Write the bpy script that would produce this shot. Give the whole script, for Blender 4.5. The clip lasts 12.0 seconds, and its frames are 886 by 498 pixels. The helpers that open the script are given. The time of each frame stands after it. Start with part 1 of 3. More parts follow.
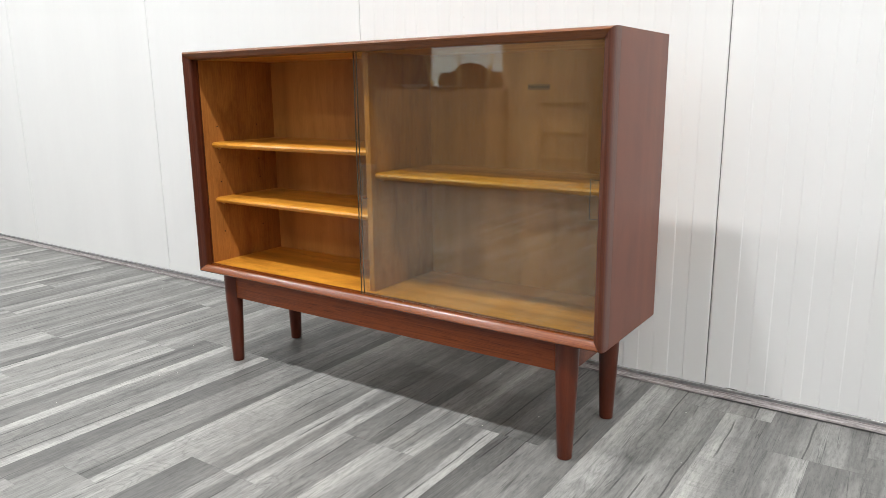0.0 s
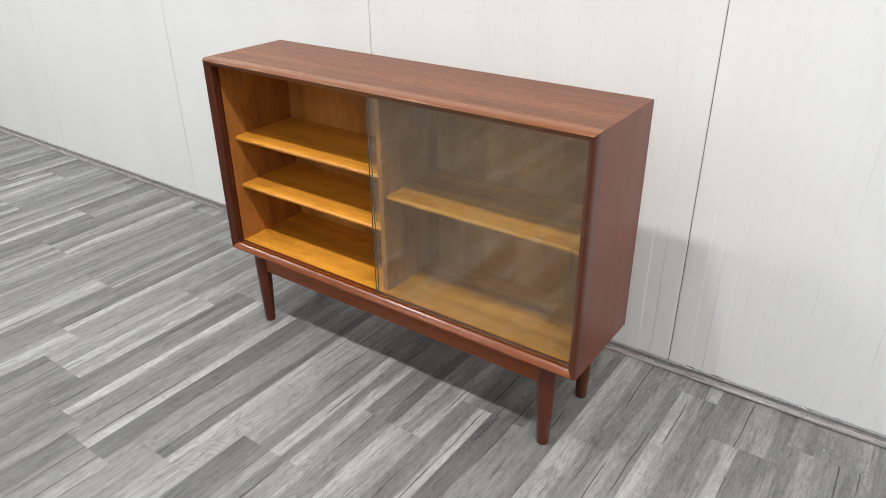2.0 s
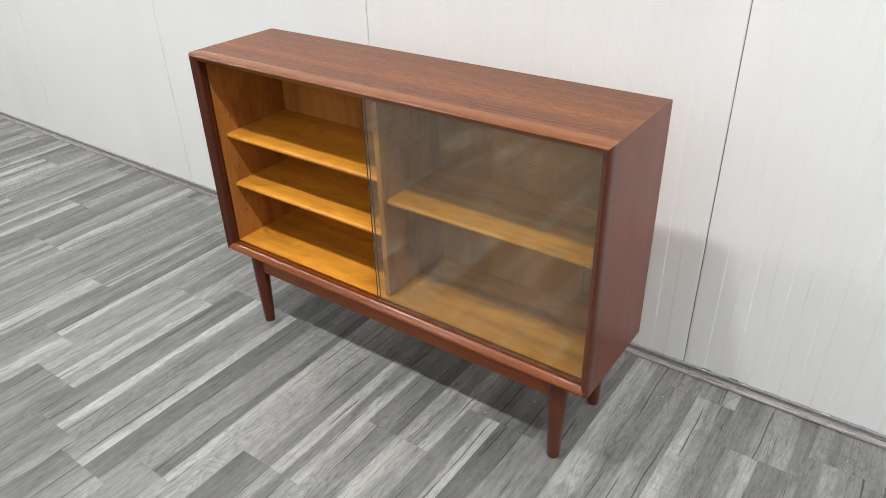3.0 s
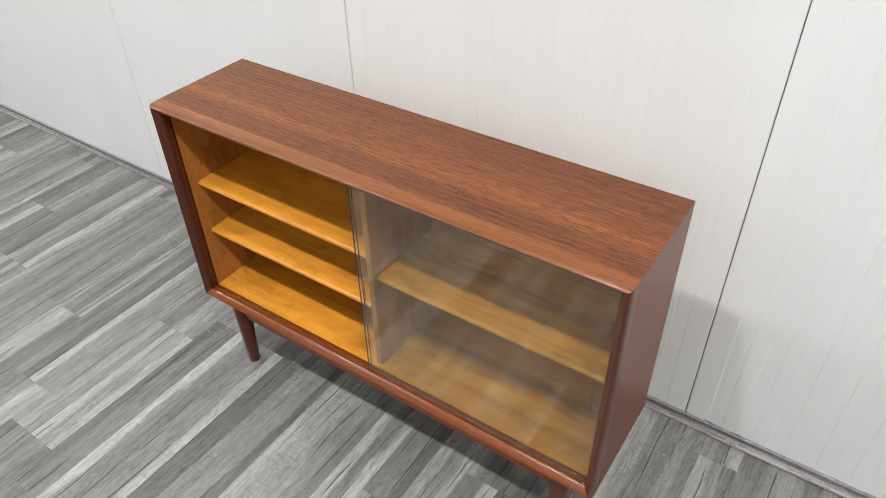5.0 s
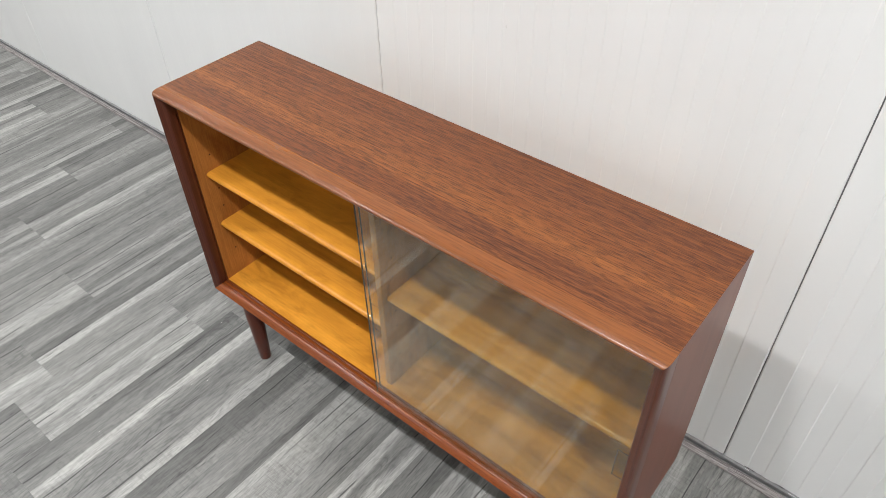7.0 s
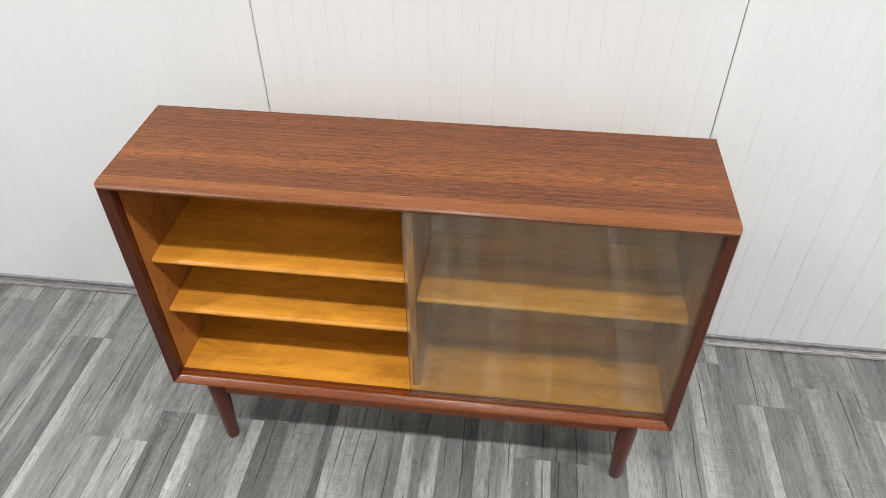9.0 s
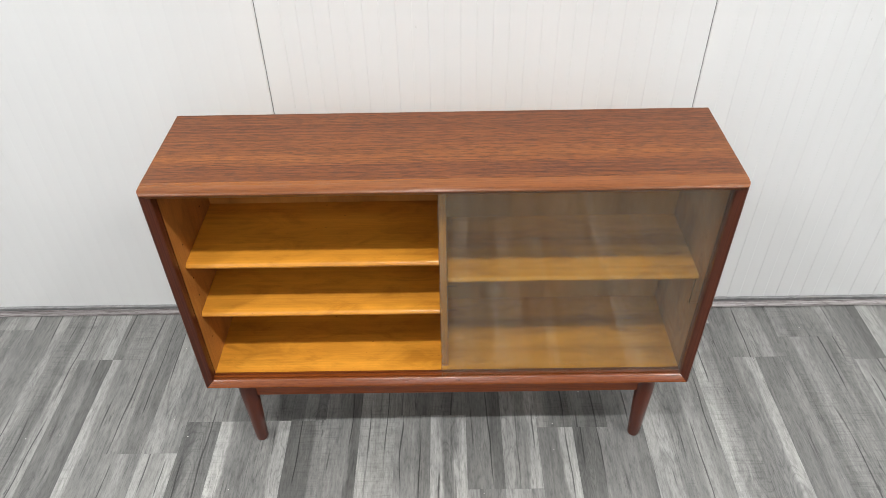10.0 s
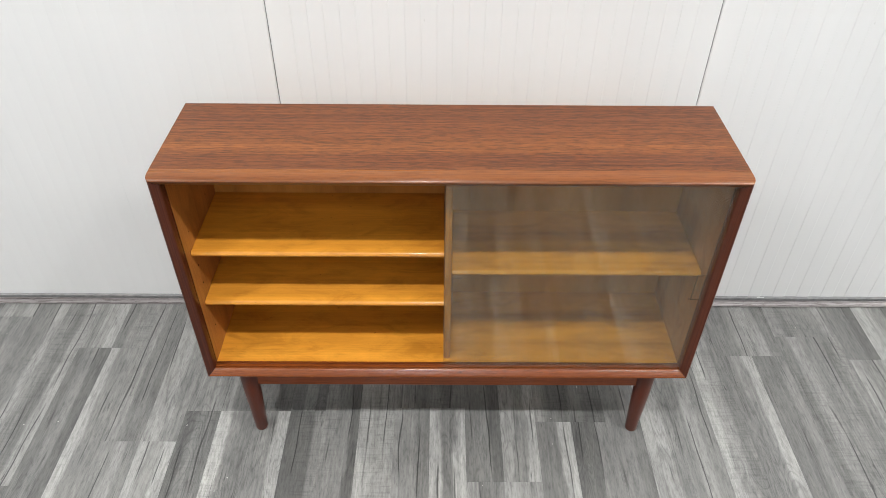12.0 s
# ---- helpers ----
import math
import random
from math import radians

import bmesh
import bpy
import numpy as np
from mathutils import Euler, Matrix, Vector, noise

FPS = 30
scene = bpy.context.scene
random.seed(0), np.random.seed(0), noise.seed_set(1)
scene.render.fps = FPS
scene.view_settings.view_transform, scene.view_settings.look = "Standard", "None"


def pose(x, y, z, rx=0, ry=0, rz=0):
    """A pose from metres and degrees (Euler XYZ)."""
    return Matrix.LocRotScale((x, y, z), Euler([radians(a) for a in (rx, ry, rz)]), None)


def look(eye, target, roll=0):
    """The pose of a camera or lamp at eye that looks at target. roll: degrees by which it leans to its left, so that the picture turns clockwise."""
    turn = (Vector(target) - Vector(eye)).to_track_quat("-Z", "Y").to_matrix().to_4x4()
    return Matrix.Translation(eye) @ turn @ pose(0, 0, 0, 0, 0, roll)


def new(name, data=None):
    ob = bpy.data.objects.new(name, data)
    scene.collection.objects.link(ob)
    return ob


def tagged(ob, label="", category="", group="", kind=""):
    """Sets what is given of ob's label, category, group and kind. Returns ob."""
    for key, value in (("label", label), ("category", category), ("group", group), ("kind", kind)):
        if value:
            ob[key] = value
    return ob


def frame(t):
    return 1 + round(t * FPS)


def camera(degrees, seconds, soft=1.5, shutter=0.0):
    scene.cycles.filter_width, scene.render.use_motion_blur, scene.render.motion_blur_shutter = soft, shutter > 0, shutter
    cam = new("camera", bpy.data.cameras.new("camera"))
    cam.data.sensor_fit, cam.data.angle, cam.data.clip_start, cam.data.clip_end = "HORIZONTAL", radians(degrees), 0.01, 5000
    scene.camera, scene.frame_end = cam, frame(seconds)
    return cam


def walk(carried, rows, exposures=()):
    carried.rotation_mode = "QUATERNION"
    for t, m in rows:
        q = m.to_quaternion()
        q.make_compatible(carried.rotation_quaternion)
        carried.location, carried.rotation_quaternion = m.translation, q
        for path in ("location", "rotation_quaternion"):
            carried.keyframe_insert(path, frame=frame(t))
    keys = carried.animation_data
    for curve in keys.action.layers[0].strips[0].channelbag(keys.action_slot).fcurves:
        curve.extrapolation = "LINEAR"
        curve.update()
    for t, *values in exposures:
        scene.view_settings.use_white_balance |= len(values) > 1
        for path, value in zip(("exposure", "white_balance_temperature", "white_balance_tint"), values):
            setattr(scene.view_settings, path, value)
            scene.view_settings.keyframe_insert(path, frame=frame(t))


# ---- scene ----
cam = camera(63.7, 12.0, soft=0.8)
PATH = [
    (0, (1.116, -1.256, 0.775), (0.005, 0.35, 0.342), -0.6),
    (0.5, (1.107, -1.217, 0.943), (0.017, 0.371, 0.406), -0.1),
    (1, (1.16, -1.318, 1.262), (0.127, 0.199, 0.467), 0.3),
    (1.5, (1.182, -1.355, 1.354), (0.202, 0.129, 0.439), 0.1),
    (2, (1.164, -1.292, 1.347), (0.131, 0.149, 0.421), -0.5),
    (2.5, (1.125, -1.238, 1.347), (0.089, 0.197, 0.414), -0.5),
    (2.7, (1.108, -1.209, 1.362), (0.081, 0.213, 0.402), -0.9),
    (4.3, (0.96, -1.041, 1.662), (-0.023, 0.193, 0.433), -3.8),
    (4.5, (0.931, -1.019, 1.686), (-0.011, 0.245, 0.455), -3.0),
    (5, (0.858, -0.887, 1.686), (-0.03, 0.391, 0.43), -1.3),
    (5.5, (0.806, -0.735, 1.67), (-0.12, 0.488, 0.386), -0.6),
    (6, (0.773, -0.673, 1.675), (-0.175, 0.49, 0.352), -1.3),
    (6.5, (0.774, -0.661, 1.677), (-0.169, 0.476, 0.328), -1.2),
    (7, (0.779, -0.669, 1.679), (-0.173, 0.466, 0.335), -1.2),
    (7.5, (0.743, -0.681, 1.682), (-0.169, 0.482, 0.334), -0.5),
    (7.7, (0.7, -0.69, 1.684), (-0.165, 0.506, 0.335), -0.3),
    (9.3, (0.105, -1.101, 1.716), (0.018, 0.416, 0.415), -0.8),
    (9.5, (0.056, -1.122, 1.718), (-0.003, 0.405, 0.428), -1.2),
    (10, (0.01, -1.167, 1.719), (-0.005, 0.359, 0.426), -1.2),
    (10.5, (-0.004, -1.18, 1.716), (0.011, 0.347, 0.423), 0.1),
    (11, (-0.005, -1.18, 1.719), (-0.001, 0.347, 0.428), 0.0),
    (11.5, (-0.009, -1.18, 1.714), (-0.008, 0.347, 0.422), 0.2),
    (12, (-0.022, -1.186, 1.711), (-0.013, 0.34, 0.418), 0.5),
]
walk(cam, [(t, look(eye, target, roll)) for t, eye, target, roll in PATH],
     exposures=[(0.0, 0.20), (0.6, 0.18), (1.2, 0.06), (1.6, 0.02), (2.6, 0.02), (4.4, -0.06), (7.6, -0.06), (9.4, 0.0), (12.0, 0.02)])


# ---- world and lights ----
world = bpy.data.worlds.new("world")
scene.world = world
world.use_nodes = True
world.node_tree.nodes["Background"].inputs[0].default_value = (0.9, 0.95, 1.0, 1)
world.node_tree.nodes["Background"].inputs[1].default_value = 0.02

LAMP_Z = 3.66
FILL_POWER = 48.0
COLUMNS = (-4.08, -2.10, -0.12, 1.86, 3.84)
# the rows at y -2.90 and -5.2 are unseen fill lamps, added
LAMPS = [(x, 0.36, 7.5, 0.16) for x in COLUMNS] + [(x, -1.27, w, 0.16) for x, w in zip(COLUMNS, (62.0, 59.0, 58.0, 61.0, 62.0))] + [(x, -2.90, 8.0, 0.16) for x in COLUMNS] + [(x, -5.2, 35.0, 0.9) for x in (-3.4, -0.1, 3.2)]

# ---- materials ----


def shader(name):
    m = bpy.data.materials.new(name)
    m.use_nodes = True
    nt = m.node_tree
    return m, nt, nt.nodes["Principled BSDF"]


def node(nt, kind, **values):
    n = nt.nodes.new(kind)
    for key, value in values.items():
        n.inputs[key].default_value = value
    return n


def ramp(nt, source, stops):
    r = nt.nodes.new("ShaderNodeValToRGB")
    while len(r.color_ramp.elements) < len(stops):
        r.color_ramp.elements.new(0.5)
    for e, (p, c) in zip(r.color_ramp.elements, stops):
        e.position, e.color = p, (*c, 1)
    nt.links.new(source, r.inputs[0])
    return r.outputs[0]


def mixed(nt, kind, factor, a, b):
    m = nt.nodes.new("ShaderNodeMix")
    m.data_type, m.blend_type = "RGBA", kind
    for socket, value in ((m.inputs[0], factor), (m.inputs[6], a), (m.inputs[7], b)):
        if hasattr(value, "is_output"):
            nt.links.new(value, socket)
        elif isinstance(value, tuple):
            socket.default_value = (*value, 1)
        else:
            socket.default_value = value
    return m.outputs[2]


def place(nt, scale, turn=(0, 0, 0), shift=(0, 0, 0)):
    tc = nt.nodes.new("ShaderNodeTexCoord")
    mp = nt.nodes.new("ShaderNodeMapping")
    mp.inputs["Scale"].default_value = scale
    mp.inputs["Rotation"].default_value = turn
    mp.inputs["Location"].default_value = shift
    nt.links.new(tc.outputs["Object"], mp.inputs[0])
    return mp.outputs[0]


def noise_at(nt, vector, scale, detail=4.0, rough=0.55, distortion=0.0):
    n = node(nt, "ShaderNodeTexNoise", Scale=scale, Detail=detail, Roughness=rough, Distortion=distortion)
    nt.links.new(vector, n.inputs["Vector"])
    return n.outputs[0]


def relief(nt, bsdf, height, strength, distance=0.001):
    b = node(nt, "ShaderNodeBump", Strength=strength, Distance=distance)
    nt.links.new(height, b.inputs["Height"])
    nt.links.new(b.outputs[0], bsdf.inputs["Normal"])


AXIS = {"x": (0.45, 22.0, 22.0), "y": (22.0, 0.45, 22.0), "z": (22.0, 22.0, 0.45)}


def wood(name, along, dark, mid, light, pores=0.5, rough=0.38, coat=0.25, shift=(0, 0, 0), figure=1.0, shine=0.35, pore_length=9.0, pore_width=10.0, veins=0.0, bump=0.18, coat_rough=0.14, lines=0.6, blotch=0.0, specks=0.0, uneven=0.06):
    """Wood with its grain along one axis: broad figure, streaks and fine pores."""
    m, nt, b = shader(name)
    s = AXIS[along]
    broad = noise_at(nt, place(nt, tuple(v * 0.55 * figure for v in s), shift=shift), 1.3, 3, 0.5, 0.6)
    streak = noise_at(nt, place(nt, tuple(v * (3.4 if v > 1 else 0.8) for v in s), shift=shift), 4.6, 6, 0.68, 0.15)
    pore = noise_at(nt, place(nt, tuple(v * pore_width if v > 1 else pore_length for v in s), shift=shift), 3.6, 3, 0.65)
    c1 = ramp(nt, broad, [(0.32, dark), (0.5, mid), (0.68, light)])
    c2 = ramp(nt, streak, [(0.38, dark), (0.5, mid), (0.62, light)])
    c = mixed(nt, "MIX", lines, c1, c2)
    p = ramp(nt, pore, [(0.40, (0.22, 0.18, 0.17)), (0.5, (1, 1, 1))])
    c = mixed(nt, "MULTIPLY", pores, c, p)
    if blotch:
        mottle = noise_at(nt, place(nt, tuple(v * 0.6 if v > 1 else 5.0 for v in s), shift=shift), 1.6, 5, 0.65, 0.7)
        c = mixed(nt, "MULTIPLY", blotch, c, ramp(nt, mottle, [(0.34, (0.66, 0.60, 0.52)), (0.5, (0.95, 0.95, 0.95)), (0.68, (1.1, 1.1, 1.1))]))
    if specks:
        speck = noise_at(nt, place(nt, (75, 75, 75), shift=shift), 1.0, 2, 0.5)
        c = mixed(nt, "MULTIPLY", specks, c, ramp(nt, speck, [(0.225, (0.30, 0.20, 0.14)), (0.255, (1, 1, 1))]))
    if veins:
        vein = noise_at(nt, place(nt, tuple(v * 1.5 if v > 1 else 0.5 for v in s), shift=shift), 2.2, 3, 0.55, 0.2)
        c = mixed(nt, "MULTIPLY", veins, c, ramp(nt, vein, [(0.455, (1, 1, 1)), (0.475, (0.3, 0.25, 0.22)), (0.49, (1, 1, 1)), (0.53, (1, 1, 1)), (0.54, (0.4, 0.34, 0.3)), (0.555, (1, 1, 1))]))
    nt.links.new(c, b.inputs["Base Color"])
    r = ramp(nt, broad, [(0.3, (rough + uneven,) * 3), (0.7, (rough - uneven * 0.7,) * 3)])
    nt.links.new(r, b.inputs["Roughness"])
    b.inputs["Coat Weight"].default_value = coat
    b.inputs["Specular IOR Level"].default_value = shine
    b.inputs["Coat Roughness"].default_value = coat_rough
    relief(nt, b, pore, bump, 0.0006)
    return m


def teak_veneer():
    """Old teak veneer with its grain along x: broad bands, crisp dark lines and short pores."""
    m, nt, b = shader("teak_top")
    broad = noise_at(nt, place(nt, (0.30, 11, 11), shift=(2, 3, 0)), 1.0, 3, 0.5, 0.3)
    band = noise_at(nt, place(nt, (0.45, 95, 95)), 1.0, 4, 0.62, 0.2)
    line = noise_at(nt, place(nt, (1.5, 265, 265), shift=(1, 5, 0)), 1.0, 4, 0.7, 0.2)
    fleck = noise_at(nt, place(nt, (28, 390, 390), shift=(4, 2, 0)), 1.0, 3, 0.6)
    pore = noise_at(nt, place(nt, (36, 420, 420)), 1.0, 3, 0.6)
    calm = noise_at(nt, place(nt, (1.3, 6, 6), shift=(7, 1, 0)), 1.0, 2, 0.5)
    c = mixed(nt, "MIX", 0.38, ramp(nt, broad, [(0.34, (0.094, 0.0255, 0.0078)), (0.5, (0.150, 0.0445, 0.0112)), (0.66, (0.222, 0.0740, 0.0168))]),
              ramp(nt, band, [(0.36, (0.112, 0.0325, 0.0090)), (0.5, (0.150, 0.0445, 0.0112)), (0.64, (0.225, 0.0760, 0.0180))]))
    lines = ramp(nt, line, [(0.36, (0.44, 0.40, 0.40)), (0.46, (0.92, 0.91, 0.90)), (0.54, (1.04, 1.04, 1.03)), (0.66, (1.18, 1.18, 1.12))])
    c = mixed(nt, "MULTIPLY", ramp(nt, calm, [(0.36, (0.40, 0.40, 0.40)), (0.56, (1, 1, 1))]), c, lines)
    c = mixed(nt, "MULTIPLY", 0.8, c, ramp(nt, fleck, [(0.36, (0.48, 0.43, 0.42)), (0.46, (0.98, 0.98, 0.98)), (0.62, (1.16, 1.16, 1.10))]))
    c = mixed(nt, "MULTIPLY", 0.75, c, ramp(nt, pore, [(0.38, (0.40, 0.36, 0.35)), (0.52, (1.06, 1.06, 1.06))]))
    nt.links.new(c, b.inputs["Base Color"])
    nt.links.new(ramp(nt, line, [(0.3, (0.46,) * 3), (0.7, (0.33,) * 3)]), b.inputs["Roughness"])
    b.inputs["Specular IOR Level"].default_value = 0.34
    relief(nt, b, pore, 0.15, 0.0006)
    return m


TEAK_RED = ((0.122, 0.0265, 0.0095), (0.150, 0.0350, 0.0120), (0.178, 0.0440, 0.0145))
MAPLE = ((0.42, 0.165, 0.017), (0.61, 0.256, 0.027), (0.76, 0.343, 0.043))
teak_top = teak_veneer()
teak_x = wood("teak_x", "x", (0.060, 0.010, 0.0035), (0.168, 0.032, 0.0078), (0.28, 0.066, 0.014), pores=0.25, rough=0.34, coat=0.2, shift=(3, 1, 2), shine=0.25, veins=0.7, lines=0.25, figure=0.55)
teak_low_lip = wood("teak_low_lip", "x", (0.080, 0.016, 0.0045), (0.180, 0.043, 0.0090), (0.270, 0.074, 0.0135), pores=0.45, rough=0.26, coat=0.42, shift=(1, 5, 2), shine=0.45, lines=0.35, specks=0.9, coat_rough=0.22)
teak_lip = wood("teak_lip", "x", (0.125, 0.036, 0.009), (0.195, 0.061, 0.014), (0.265, 0.091, 0.021), pores=0.40, rough=0.28, coat=0.1, shift=(1, 5, 2), shine=0.32, lines=0.3, pore_length=5.0, pore_width=6.0)
teak_z = wood("teak_z", "z", *TEAK_RED, pores=0.05, rough=0.36, coat=0.10, shine=0.3, shift=(2, 4, 1), bump=0.01, lines=0.07, coat_rough=0.18, blotch=0.4, uneven=0.012, figure=0.4)
teak_leg = wood("teak_leg", "z", (0.070, 0.0135, 0.0058), (0.094, 0.0195, 0.0078), (0.118, 0.0265, 0.0100), pores=0.15, rough=0.30, coat=0.12, shift=(4, 4, 1), bump=0.02, lines=0.2, shine=0.28)
# darkened teak: the weaker light on the upright edges is in the colour
teak_lip_z_shaded = wood("teak_lip_z_shaded", "z", (0.046, 0.0095, 0.0045), (0.078, 0.0175, 0.0070), (0.108, 0.0270, 0.0100), pores=0.2, rough=0.32, coat=0.1, shift=(7, 4, 1))
maple_x = wood("maple_x", "x", *MAPLE, specks=0.8, pores=0.08, rough=0.38, coat=0.2, figure=0.8, lines=0.2, blotch=0.75)
maple_z = wood("maple_z", "z", (0.36, 0.152, 0.036), (0.49, 0.218, 0.052), (0.60, 0.280, 0.072), pores=0.05, rough=0.40, coat=0.2, figure=0.5, lines=0.12, blotch=0.4, shift=(5, 2, 8))

# redder veneer, also darkened to carry the shade on sides and divider
lining_z_shaded = wood("lining_z_shaded", "z", (0.29, 0.104, 0.026), (0.41, 0.160, 0.034), (0.52, 0.218, 0.046), pores=0.2, rough=0.40, coat=0.2, figure=0.6, shift=(5, 6, 8), lines=0.35, blotch=0.8)


def plain(name, colour, rough=0.5, metal=0.0, mottle=0.08, scale=30.0, bump=0.05):
    m, nt, b = shader(name)
    n = noise_at(nt, place(nt, (1, 1, 1)), scale, 5, 0.6)
    lo = tuple(c * (1 - mottle) for c in colour)
    hi = tuple(min(1, c * (1 + mottle)) for c in colour)
    nt.links.new(ramp(nt, n, [(0.3, lo), (0.7, hi)]), b.inputs["Base Color"])
    b.inputs["Roughness"].default_value, b.inputs["Metallic"].default_value = rough, metal
    relief(nt, b, n, bump, 0.001)
    return m


def wall_paint():
    m, nt, b = shader("white_panel_steel")
    big = noise_at(nt, place(nt, (1, 1, 0.25)), 3.0, 4, 0.6)
    fine = noise_at(nt, place(nt, (1, 1, 1)), 260.0, 2, 0.5)
    spots = noise_at(nt, place(nt, (1, 1, 0.6), shift=(4, 2, 1)), 38.0, 2, 0.5)
    c = ramp(nt, big, [(0.3, (0.705, 0.712, 0.713)), (0.7, (0.74, 0.747, 0.748))])
    c = mixed(nt, "MULTIPLY", 1.0, c, ramp(nt, spots, [(0.17, (0.80, 0.79, 0.77)), (0.215, (1, 1, 1))]))
    nt.links.new(c, b.inputs["Base Color"])
    b.inputs["Roughness"].default_value = 0.42
    relief(nt, b, fine, 0.05, 0.0004)
    return m


white_panel = wall_paint()
room_paint = plain("room_paint", (0.70, 0.70, 0.68), 0.7, scale=6)
joint_dark = plain("joint_seal", (0.21, 0.21, 0.212), 0.7)
channel_grey = plain("channel_grey", (0.21, 0.21, 0.214), 0.5, mottle=0.2, scale=60)
lamp_white = plain("lamp_housing", (0.7, 0.7, 0.7), 0.4)


def glow(name, colour, strength):
    m, nt, b = shader(name)
    b.inputs["Base Color"].default_value = (0.05, 0.05, 0.05, 1)
    b.inputs["Emission Color"].default_value, b.inputs["Emission Strength"].default_value = (*colour, 1), strength
    return m


glow_pane = glow("glow_pane", (0.93, 0.97, 1.0), 0.5)


def vinyl(name, joined=False):
    """Grey wood-look floor boards. The object's colour holds the tones of the left, middle and right band of a board; joined boards take one tone by chance."""
    m, nt, b = shader(name)
    info = nt.nodes.new("ShaderNodeObjectInfo")
    chance = info.outputs["Random"]
    tc = nt.nodes.new("ShaderNodeTexCoord")
    if joined:
        geo = nt.nodes.new("ShaderNodeNewGeometry")
        chance = geo.outputs["Random Per Island"]
    add = nt.nodes.new("ShaderNodeVectorMath")
    add.operation = "MULTIPLY_ADD"
    rnd = nt.nodes.new("ShaderNodeCombineXYZ")
    for i in range(3):
        nt.links.new(chance, rnd.inputs[i])
    nt.links.new(rnd.outputs[0], add.inputs[0])
    add.inputs[1].default_value = (37.0, 53.0, 11.0)
    nt.links.new(tc.outputs["Object"], add.inputs[2])

    def scaled(sx, sy):
        mp = nt.nodes.new("ShaderNodeMapping")
        mp.inputs["Scale"].default_value = (sx, sy, 1)
        nt.links.new(add.outputs[0], mp.inputs[0])
        return mp.outputs[0]

    def sums(kind, a, c):
        n = nt.nodes.new("ShaderNodeMath")
        n.operation = kind
        for socket, value in zip(n.inputs, (a, c)):
            if hasattr(value, "is_output"):
                nt.links.new(value, socket)
            else:
                socket.default_value = value
        return n.outputs[0]

    where = noise_at(nt, scaled(4, 0.8), 1.0, 1, 0.5)
    if joined:
        tone = ramp(nt, chance, [(0.0, (0.13, 0.129, 0.125)), (0.5, (0.20, 0.199, 0.193)), (1.0, (0.34, 0.338, 0.326))])
    else:
        # three bands across the board, with wandering edges
        drift = noise_at(nt, scaled(6, 1.6), 1.0, 4, 0.6, 0.3)
        axes = nt.nodes.new("ShaderNodeSeparateXYZ")
        nt.links.new(tc.outputs["Object"], axes.inputs[0])
        across = sums("ADD", sums("MULTIPLY", axes.outputs[0], 1 / 0.1015), sums("MULTIPLY", sums("SUBTRACT", drift, 0.5), 0.55))
        split = nt.nodes.new("ShaderNodeSeparateColor")
        nt.links.new(info.outputs["Color"], split.inputs[0])
        tint = [mixed(nt, "MULTIPLY", 1.0, split.outputs[i], (1.006, 1.0, 0.968)) for i in range(3)]
        tone = mixed(nt, "MIX", ramp(nt, across, [(0.29, (0, 0, 0)), (0.37, (1, 1, 1))]), tint[0], tint[1])
        tone = mixed(nt, "MIX", ramp(nt, across, [(0.62, (0, 0, 0)), (0.70, (1, 1, 1))]), tone, tint[2])

    cloud = noise_at(nt, scaled(18, 4.5), 1.0, 4, 0.55, 1.0)
    grain = noise_at(nt, scaled(75, 2.6), 1.0, 6, 0.72, 0.8)
    short = noise_at(nt, scaled(120, 11.0), 1.0, 4, 0.65, 0.8)
    fine = noise_at(nt, scaled(210, 42.0), 1.0, 3, 0.65, 0.3)
    crack = node(nt, "ShaderNodeTexWave", Scale=6.0, Distortion=4.0, Detail=3.0, **{"Detail Scale": 0.9, "Detail Roughness": 0.6})
    nt.links.new(scaled(1.0, 0.22), crack.inputs["Vector"])
    crack = crack.outputs["Fac"]
    spots = noise_at(nt, scaled(12, 2.6), 1.0, 2, 0.5)
    split_line = noise_at(nt, scaled(48, 1.1), 1.2, 2, 0.5, 0.2)
    fleck = noise_at(nt, scaled(95, 12.0), 1.0, 2, 0.5, 0.4)
    saw = noise_at(nt, scaled(16, 170.0), 1.0, 4, 0.65, 0.4)
    knot = noise_at(nt, scaled(22, 9.0), 1.0, 2, 0.5, 0.6)
    field = noise_at(nt, scaled(9, 1.3), 1.0, 2, 0.5, 1.2)
    patch = noise_at(nt, scaled(7, 1.7), 1.0, 2, 0.5)
    rings = sums("PINGPONG", sums("MULTIPLY", field, 46.0), 1.0)

    def over(value, stops, mask=1.0):
        grey = [(p, (v, v, v * 1.004 if v < 1 else v * 0.996)) for p, v in stops]
        return mixed(nt, "MULTIPLY", mask, tone, ramp(nt, value, grey))

    tone = over(cloud, [(0.30, 0.74), (0.46, 0.97), (0.58, 1.03), (0.70, 1.16)])
    tone = over(grain, [(0.32, 0.69), (0.44, 0.94), (0.56, 1.05), (0.66, 1.17)])
    tone = over(short, [(0.30, 0.76), (0.42, 0.95), (0.55, 1.03), (0.68, 1.13)])
    tone = over(fine, [(0.34, 0.76), (0.48, 0.98), (0.64, 1.10)])
    tone = over(rings, [(0.02, 0.70), (0.30, 0.98), (0.9, 1.05)], ramp(nt, patch, [(0.54, (0, 0, 0)), (0.60, (0.9, 0.9, 0.9))]))
    tone = over(fleck, [(0.235, 0.50), (0.265, 1.0)])
    tone = over(knot, [(0.19, 0.45), (0.27, 1.0)])
